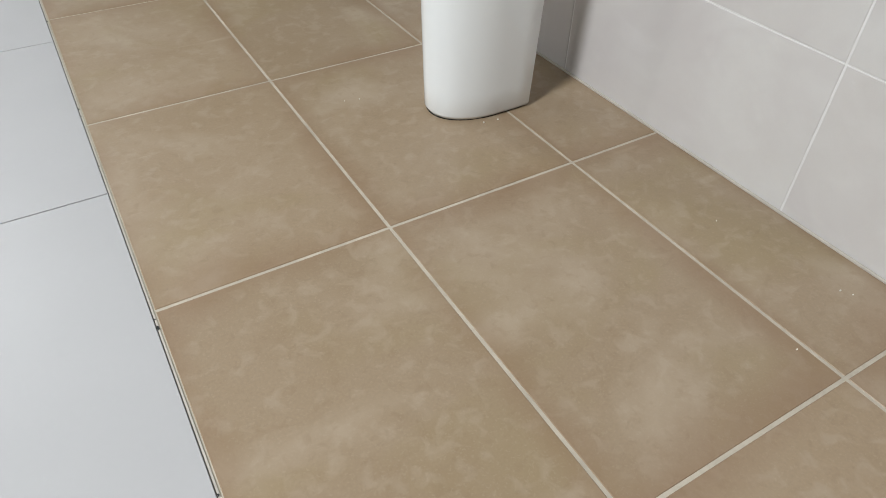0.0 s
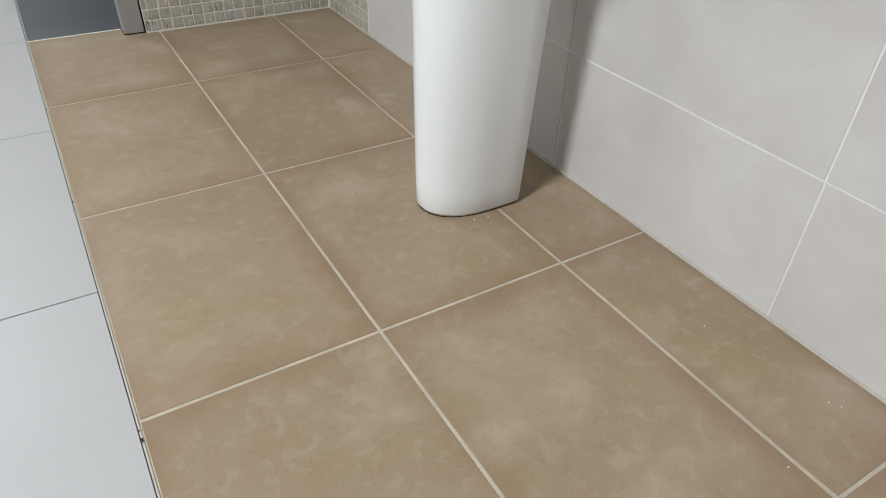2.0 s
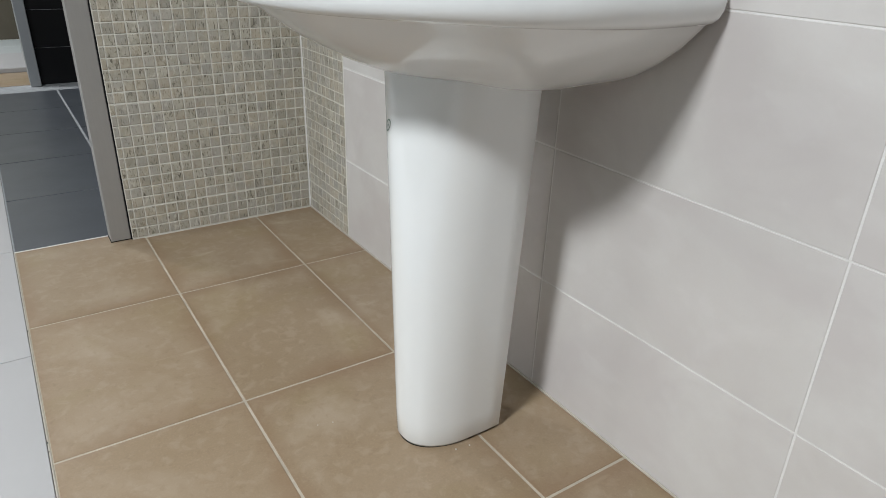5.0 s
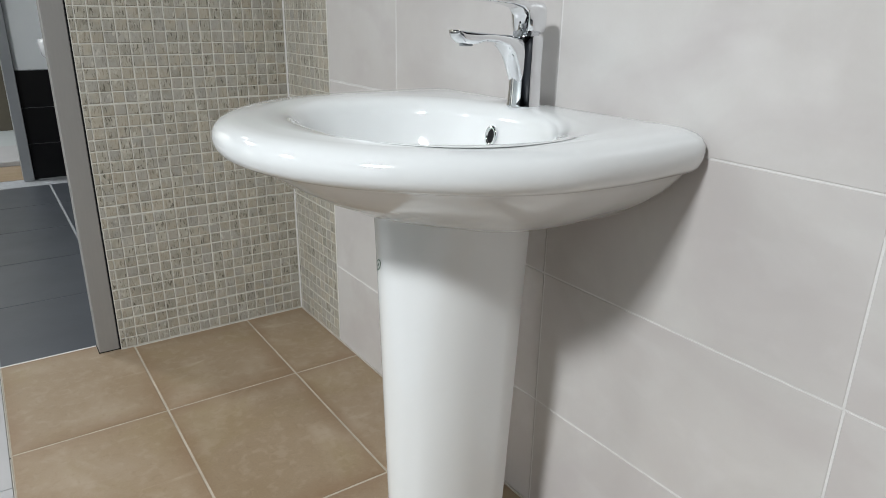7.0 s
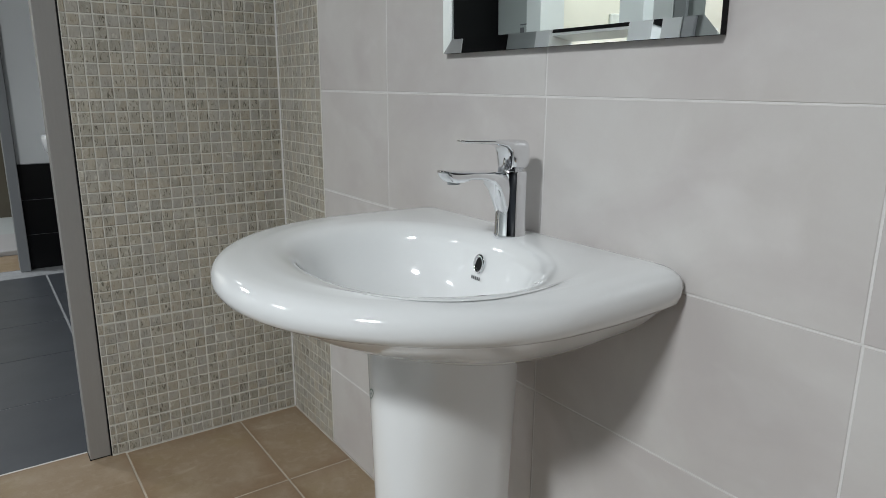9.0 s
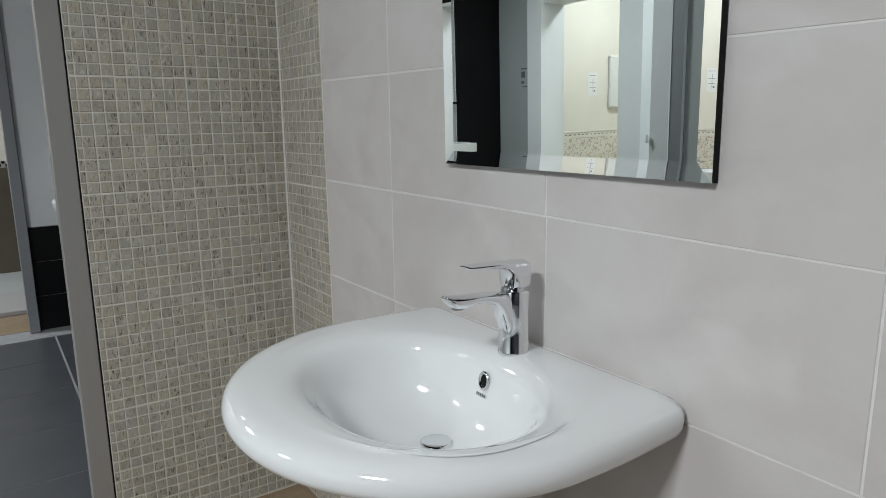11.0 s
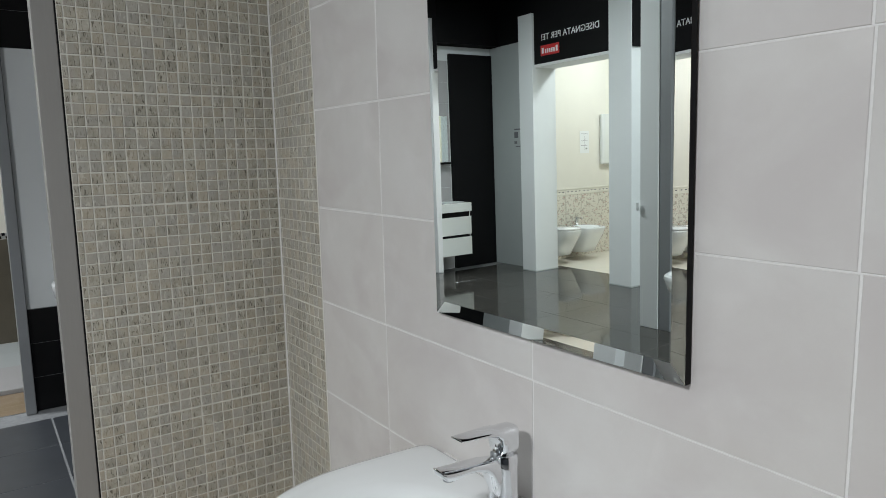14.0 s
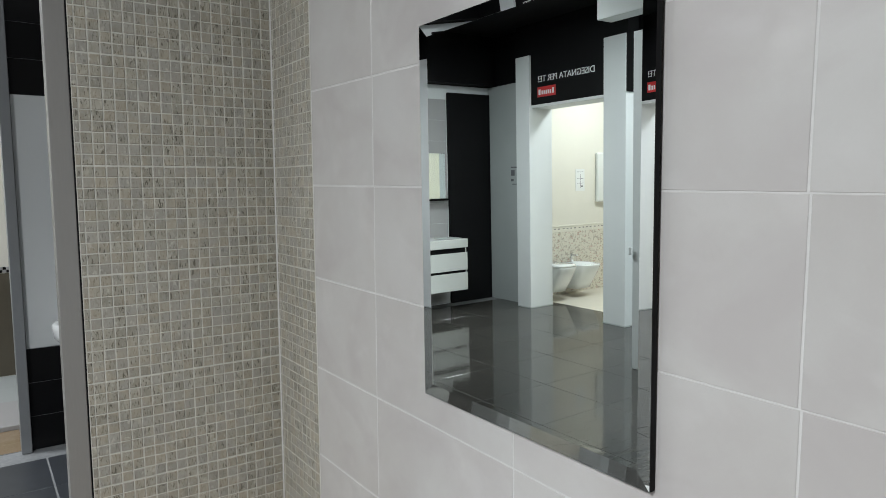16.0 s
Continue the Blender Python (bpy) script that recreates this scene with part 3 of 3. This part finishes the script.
bay_side = link("wall_bay_upper", box(-4.9, -4.74, 5.40, 6.0, 2.7086, CEILING), BLACK)
tagged(bay_side, "black upper wall above the grey panel", "wall", kind="structure")

sheet = thing("price_sheet", "pale grey printed price sheet on the grey panel", "paper")
part("paper", box(-4.7245, -4.7235, 5.53, 5.72, 1.4364, 1.7032), GREY_PAINT, sheet)
bars(sheet, (-4.7235, 5.54, 1.45), (0, 1, 0), (0, 0, 1), (1, 0, 0), [(0.0, 0.17, 0.225, 0.24), (0.02, 0.06, 0.15, 0.19), (0.1, 0.17, 0.13, 0.2), (0.02, 0.06, 0.07, 0.1), (0.02, 0.15, 0.02, 0.03), (0.12, 0.17, 0.06, 0.09)], INK)

vanity = thing("vanity_unit", "white two-drawer vanity unit hung on the bay wall", "vanity")
part("carcass", box(-4.00, -3.05, 5.72, 6.146, 0.2462, 0.749, 0.002), BLACK, vanity)
part("worktop", box(-4.018, -3.04, 5.69, 6.146, 0.7439, 0.8464, 0.004), LAMINATE, vanity)
for z0, z1 in ((0.475, 0.685), (0.235, 0.445)):
    part("drawer", box(-4.016, -3.04, 5.70, 5.722, z0, z1, 0.002), LAMINATE, vanity)
part("side", box(-4.014, -4.0, 5.722, 6.146, 0.2432, 0.7439), LAMINATE, vanity)
book = thing("brochure", "thin grey brochure lying on the vanity top", "brochure")
part("cover", box(-3.98, -3.72, 5.78, 5.96, 0.8464, 0.8536, 0.001), GREY_PAINT, book)
small = thing("wall_mirror", "mirror with a black shelf above the vanity", "mirror")
part("mirror_glass", box(-4.02, -3.30, 6.128, 6.1425, 1.3184, 1.8724, 0.002), GLASS_MIRROR, small)
part("shelf", box(-4.02, -3.30, 6.06, 6.1425, 1.2948, 1.3184), BLACK, small, "black lower shelf")


def pillar(x0, x1, y0, y1, top, mat):
    ob = thing("pillar", "white square pillar beside the showroom opening", "pillar", group="pillars of the opening")
    part("shaft", box(x0, x1, y0, y1, 0.0, top, 0.004), mat, ob)
    part("skirting", box(x0 - 0.002, x1 + 0.002, y0 - 0.002, y1 + 0.002, 0.0, 0.012), GREY_PAINT, ob)
    return ob


pillar(-4.93, -4.57, 5.20, 5.43, 2.945, WHITE_PAINT)
pillar(-4.93, -4.60, 3.82, 4.11, 2.945, WHITE_PAINT)
fascia = thing("fascia_sign", "black fascia board with white lettering over the opening", "sign")
part("board", box(-4.90, -4.605, 3.80, 5.45, 2.3803, CEILING), BLACK, fascia)
part("underside", box(-4.93, -4.607, 4.11, 5.20, 2.352, 2.3803), WHITE_PAINT, fascia, "white lintel strip")
text = bpy.data.curves.new("lettering", "FONT")
text.body, text.size, text.extrude = "DISEGNATA PER TE!", 0.096, 0.002
text.space_character = 1.0
text.materials.append(LETTER)
letters = new("lettering", text)
letters.matrix_basis = pose(-4.602, 4.225, 2.628, 90, 0, 90)
letters.parent = fascia
part("logo_plate", box(-4.604, -4.599, 4.80, 5.09, 2.4587, 2.5716, 0.003), RED, fascia, "red logo plate")
bars(fascia, (-4.5988, 4.82, 2.484), (0, 1, 0), (0, 0, 1), (1, 0, 0), [(0.0, 0.03, 0.0, 0.062)] + [(0.045 + 0.033 * i, 0.068 + 0.033 * i, 0.0, 0.045) for i in range(5)] + [(0.215, 0.25, 0, 0.06)], LETTER, "logo_mark")
for nm, b, mat in (("wall_fascia_north", (-4.9, -4.76, 5.43, 6.3, 2.71, CEILING), BLACK), ("wall_fascia_south", (-4.9, -4.76, -2.5, 3.82, 2.405, CEILING), BLACK)):
    tagged(link(nm, box(*b), mat), "black upper wall of the showroom", "wall", kind="structure")

# cream bathroom behind the opening
cream_wall = link("wall_cream", box(-8.8, -4.935, 5.685, 5.80, -0.009, CEILING), CREAM)
tagged(cream_wall, "cream bathroom wall with a floral tiled dado", "wall", kind="structure")
for i in range(12):
    lay("tile", cream_wall, FLORAL, 0.298, 0.82, (-5.10 - 0.30 * i, 5.681, 0.415), FACE_SOUTH)
    lay("tile", cream_wall, CREAM, 0.298, 0.06, (-5.10 - 0.30 * i, 5.677, 0.862), FACE_SOUTH, t=0.008)
    for k in range(4):
        lay("tile", cream_wall, INK, 0.03, 0.012, (-5.21 - 0.30 * i + 0.07 * k, 5.6755, 0.868), FACE_SOUTH, t=0.002, bevel=0.0005)
rail = link("trim_dado", box(-8.7, -4.94, 5.67, 5.685, 0.895, 0.915, 0.004), CREAM)
tagged(rail, "cream moulded border above the floral tiles", "trim", kind="structure")
cream_floor = link("floor_cream", box(-8.8, -4.95, 2.2, 5.69, -0.009, -0.001), CREAM_FLOOR)
tagged(cream_floor, "cream floor of the bathroom display", "floor", kind="structure")
cream_end = link("wall_cream_end", box(-7.4, -7.3, 2.2, 5.685, -0.009, CEILING), CREAM)
tagged(cream_end, "cream end wall of the bathroom display", "wall", kind="structure")
cream_south = link("wall_cream_south", box(-7.3, -4.95, 2.2, 2.3, -0.009, CEILING), CREAM)
tagged(cream_south, "cream side wall of the bathroom display", "wall", kind="structure")
cream_front = link("wall_cream_front", box(-4.95, -4.76, -2.5, 3.82, -0.009, 2.405), GREY_PAINT)
tagged(cream_front, "light grey showroom wall beside the opening", "wall", kind="structure")


def sanitary(x, label, lid):
    ob = thing("bidet" if not lid else "toilet", label, "bidet" if not lid else "toilet", at=(x, 5.68, 0))
    rows = []
    for s, w, z in ((0.62, 0.85, 0.10), (0.72, 0.9, 0.18), (0.92, 0.97, 0.33), (1.0, 1.0, 0.41), (0.99, 0.99, 0.425)):
        rows.append([(0.18 * w * math.copysign(abs(math.cos(a)) ** 0.55, math.cos(a)), -0.235 * s + 0.235 * s * math.copysign(abs(math.sin(a)) ** 0.55, math.sin(a)), z) for a in [2 * math.pi * i / 32 for i in range(32)]])
    if not lid:
        for s, z in ((0.86, 0.422), (0.7, 0.36), (0.2, 0.33)):
            rows.append([(0.18 * s * math.cos(a), -0.24 + 0.21 * s * math.sin(a), z) for a in [2 * math.pi * i / 32 for i in range(32)]])
    part("pan", loft(rows), CERAMIC, ob, smooth=True)
    if lid:
        rs = [[(0.183 * k * math.copysign(abs(math.cos(a)) ** 0.6, math.cos(a)), -0.235 + 0.235 * k * math.copysign(abs(math.sin(a)) ** 0.6, math.sin(a)), z) for a in [2 * math.pi * i / 32 for i in range(32)]] for k, z in ((0.98, 0.428), (1, 0.434), (1, 0.446), (0.97, 0.452))]
        part("lid", loft(rs), CERAMIC, ob, smooth=True)
    else:
        part("tap_body", box(-0.02, 0.02, -0.09, -0.05, 0.42, 0.54, 0.008), CHROME, ob)
        part("tap_spout", box(-0.016, 0.016, -0.17, -0.05, 0.51, 0.535, 0.006), CHROME, ob)
    return ob


sanitary(-5.24, "white wall-hung toilet with closed lid", True)
sanitary(-5.68, "white wall-hung bidet with chrome tap", False)
notice = thing("price_sheet", "white printed notice on the cream wall", "paper")
part("paper", box(-6.0, -5.83, 5.682, 5.6845, 1.36, 1.65), PAPER, notice)
bars(notice, (-5.985, 5.682, 1.38), (1, 0, 0), (0, 0, 1), (0, -1, 0), [(0.01, 0.13, 0.23, 0.235), (0.06, 0.066, 0.02, 0.2), (0.01, 0.13, 0.14, 0.144), (0.01, 0.13, 0.08, 0.084), (0.02, 0.05, 0.03, 0.05)], INK)
cabinet = thing("wall_cabinet", "white rounded wall cabinet in the cream bathroom", "cabinet")
part("body", box(-6.75, -6.2, 5.63, 5.684, 1.2, 1.87, 0.02), LAMINATE, cabinet)

# white display frame nearer the mirror
standing = thing("display_panel", "white upright display frame with a boxed top beam", "divider")
part("upright", box(-3.60, -3.48, 2.647, 2.814, 0.0, 2.6471, 0.004), WHITE_PAINT, standing)
part("side_strip", box(-3.60, -3.49, 2.542, 2.644, 0.0, 2.6471, 0.003), STEEL, standing, "dark grey side strip")
part("header", box(-3.62, -3.45, 2.542, 3.157, 2.7959, 2.9754, 0.004), WHITE_PAINT, standing)
part("tie", box(-3.58, -3.50, 2.642, 2.742, 2.6471, 2.7959), STEEL, standing)
part("back_panel", box(-3.58, -3.52, 2.362, 2.539, 0.0, 2.6471, 0.003), GREY_PAINT, standing, "grey panel")
part("handle", box(-3.47, -3.45, 2.802, 2.827, 0.9234, 0.985, 0.004), WHITE_PAINT, standing)

# free-standing basin across the aisle
aisle = thing("washbasin", "white freestanding oval washbasin on a round column", "washbasin")
rows = []
for s, z in ((0.40, 0.56), (0.72, 0.60), (0.93, 0.68), (1.0, 0.725), (0.995, 0.742), (0.95, 0.75), (0.86, 0.746), (0.78, 0.72), (0.5, 0.64), (0.1, 0.62)):
    rows.append([(-2.27 + 0.23 * s * math.cos(a), 1.36 + 0.27 * s * math.sin(a), z) for a in [2 * math.pi * i / 48 for i in range(48)]])
part("bowl", loft(rows), CERAMIC, aisle, smooth=True)
part("column", loft([[(-2.27 + r * math.cos(a), 1.36 + r * math.sin(a), z) for a in [2 * math.pi * i / 32 for i in range(32)]] for r, z in ((0.11, 0.0), (0.10, 0.05), (0.085, 0.3), (0.095, 0.57))]), CERAMIC, aisle, smooth=True)

# ---- ceiling luminaires ----
# none is in view; three are only there to brighten the far displays
for x, y, watts, wx, wy in PANELS:
    ob = thing("ceiling_light", "unseen white ceiling luminaire set under the black ceiling", "ceiling light", group="ceiling luminaires", at=(x, y, CEILING))
    a, b = wx / 2, wy / 2
    for k, r in enumerate(((-a - 0.03, a + 0.03, -b - 0.03, -b), (-a - 0.03, a + 0.03, b, b + 0.03), (-a - 0.03, -a, -b, b), (a, a + 0.03, -b, b))):
        part("frame_side", box(*r, -0.03, 0), WHITE_PAINT, ob)
    lamp = bpy.data.lights.new("panel_light", "AREA")
    lamp.shape, lamp.size, lamp.size_y, lamp.energy, lamp.color = "RECTANGLE", wx, wy, watts, (0.955, 1.0, 1.03)
    new("panel_light", lamp).matrix_basis = pose(x, y, CEILING - 0.012)

# crumbs on the beige tiles
crumb = bmesh.new()
rnd = random.Random(4)
for x, y, s in [(-0.248, 0.172, 0.0018), (-0.221, 0.168, 0.0018), (-0.099, -0.224, 0.0013), (-0.068, -0.407, 0.0015), (-0.202, -0.444, 0.0013), (-0.403, 0.353, 0.0012), (-0.43, 0.36, 0.001), (-0.06, -0.42, 0.0012)]:
    s *= 0.7
    box(x - s, x + s, y - s * 0.8, y + s * 0.8, 0, 2 * s, s * 0.4, bm=crumb)
chips = bmesh.new()
for y, w, d in [(0.99, 0.007, 0.0022), (0.562, 0.006, 0.0018), (0.535, 0.003, 0.0012), (-0.015, 0.003, 0.0015), (-0.031, 0.008, 0.0026), (-0.28, 0.004, 0.0014), (0.36, 0.003, 0.001)]:
    ring = [chips.verts.new((-0.8535 + 0.6 * d * (1.1 + 0.5 * math.sin(5 * a + y * 40)) * math.cos(a), y + 0.5 * w * math.sin(a), 0.0009)) for a in [2 * math.pi * i / 10 for i in range(10)]]
    chips.faces.new(ring)
tagged(link("edge_chips", chips, BLACK_VOID), "small dark chips along the edge of the beige tiles", "debris", kind="stuff")
tagged(link("plaster_crumbs", crumb, DUST), "a few white plaster crumbs on the tiles", "debris", kind="stuff")

# ---- tiles, one by one ----
G = 0.0012   # half a wall joint
cols = [MOS_EDGE, 0.766, 0.2585, -0.2565] + [-0.2565 - 0.509 * k for k in range(1, 8)]
for k in range(10):
    z0, z1 = (0.2395 + 0.2585 * (k - 1) if k else 0.0), min(0.2395 + 0.2585 * k, EAST_TOP)
    for a, b in zip(cols, cols[1:]):
        slope = 0.0085 * (z0 + z1) / 2 if z1 < EAST_TOP else 0.0   # the courses rise slightly towards the corner
        rise = slope * (max((a + b) / 2, -0.7) - 0.25)
        lay("tile", wall_east, WALL_TILE, a - b - 2 * G, z1 - z0 - 2 * G, (0, (a + b) / 2, (z0 + z1) / 2 + rise), FACE_WEST @ Matrix.Rotation(-slope, 4, "Z"))

F = 0.0021   # half a floor joint
xs = [0.002, -0.1885, -0.5215, -0.854 + F]
ys = [MOS_Y, 1.0, 0.5, 0.0, -0.5, -1.0, -1.5, -2.0, -2.5]
for i in range(3):
    for j, (a, b) in enumerate(zip(ys, ys[1:])):
        top = 1.4635 if (i == 2 and j == 0) else a
        x0, x1 = xs[i + 1], xs[i]
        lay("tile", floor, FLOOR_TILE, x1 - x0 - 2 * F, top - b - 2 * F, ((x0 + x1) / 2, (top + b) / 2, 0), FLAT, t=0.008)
for k in range(-4, 6):
    lay("tile", white_floor, WHITE_TILE, 0.601, 0.5945, (-1.156, 0.281 + 0.597 * (k + 0.5), 0.0), FLAT, t=0.008, bevel=0.0006)
for i in range(2):
    for j in range(5):
        w = 0.33 if i == 0 else 0.70
        lay("tile", blue_floor, BLUE_TILE, w - 0.0035, 0.4465, (-0.8525 + 0.165 if i == 0 else -0.5165 + 0.35, 1.69 + 0.45 * j, 0), FLAT)
for i in range(6):
    for j in range(14):
        lay("tile", dark_floor, DARK_TILE, 0.597, 0.597, (-1.754 - 0.60 * i, -2.1 + 0.60 * j - 0.05, 0), FLAT)

# mosaic: the low rows as single pieces, the rest joined
P = 0.0299
MOSAIC_PIECE = tile_data("mosaic_tile", P - 0.0020, P - 0.0020, 0.006, 0.0020, MOSAIC)
MOSAIC_FLAT = tile_data("mosaic_tile", P - 0.0032, P - 0.0021, 0.006, 0.0005, MOSAIC)


def mosaic(parent, piece, count, rows, place, turn, first):
    """Rows of small stones; those from row `first` up to 300 pieces are objects, the others one mesh."""
    rnd = random.Random(count)
    lean = 0.016 if piece is MOSAIC_PIECE else 0.003
    verts, faces, singles = [], [], 0
    src = [v.co.copy() for v in piece.vertices]
    polys = [tuple(p.vertices) for p in piece.polygons]
    for r in range(rows):
        for c in range(count):
            cut = c == count - 1
            seam = 0.0011 if c % 10 == 9 else 0.0
            jit = Matrix.Translation(Vector(place(c, r)) + turn.to_3x3() @ Vector((rnd.uniform(-.0003, .0003) - seam, rnd.uniform(-.0003, .0003), rnd.uniform(-.0003, .0003)))) @ turn @ Matrix.Rotation(rnd.uniform(-0.007, 0.007), 4, "Z") @ Matrix.Rotation(rnd.uniform(-lean, lean), 4, "X") @ Matrix.Rotation(rnd.uniform(-lean, lean), 4, "Y")
            if first <= r and singles < 300 and not cut:
                ob = new("mosaic_tile", piece)
                ob.matrix_basis = jit
                ob.parent = parent
                singles += 1
            else:
                k = len(verts)
                verts += [jit @ Vector((v.x * (0.42 if cut else 1) + (0.0075 if cut else 0), v.y, v.z)) for v in src]
                faces += [tuple(k + i for i in p) for p in polys]
    me = bpy.data.meshes.new("mosaic_field")
    me.from_pydata(verts, [], faces)
    me.materials.append(MOSAIC)
    ob = new("mosaic_field", me)
    ob.parent = parent
    tagged(ob, "field of small grey stone mosaic tiles", kind="stuff")


mosaic(partition, MOSAIC_PIECE, 19, 88, lambda c, r: (-0.004 - P * (c + 0.5), MOS_Y, 0.004 + P * (r + 0.5) + 0.0020 * ((r + 7) // 10)), FACE_SOUTH, 36)
mosaic(mosaic_strip, MOSAIC_FLAT, 10, 88, lambda c, r: (-0.0013, MOS_EDGE + 0.0015 + P * (c + 0.5), 0.004 + P * (r + 0.5) + 0.0020 * ((r + 7) // 10)), FACE_WEST, 36)
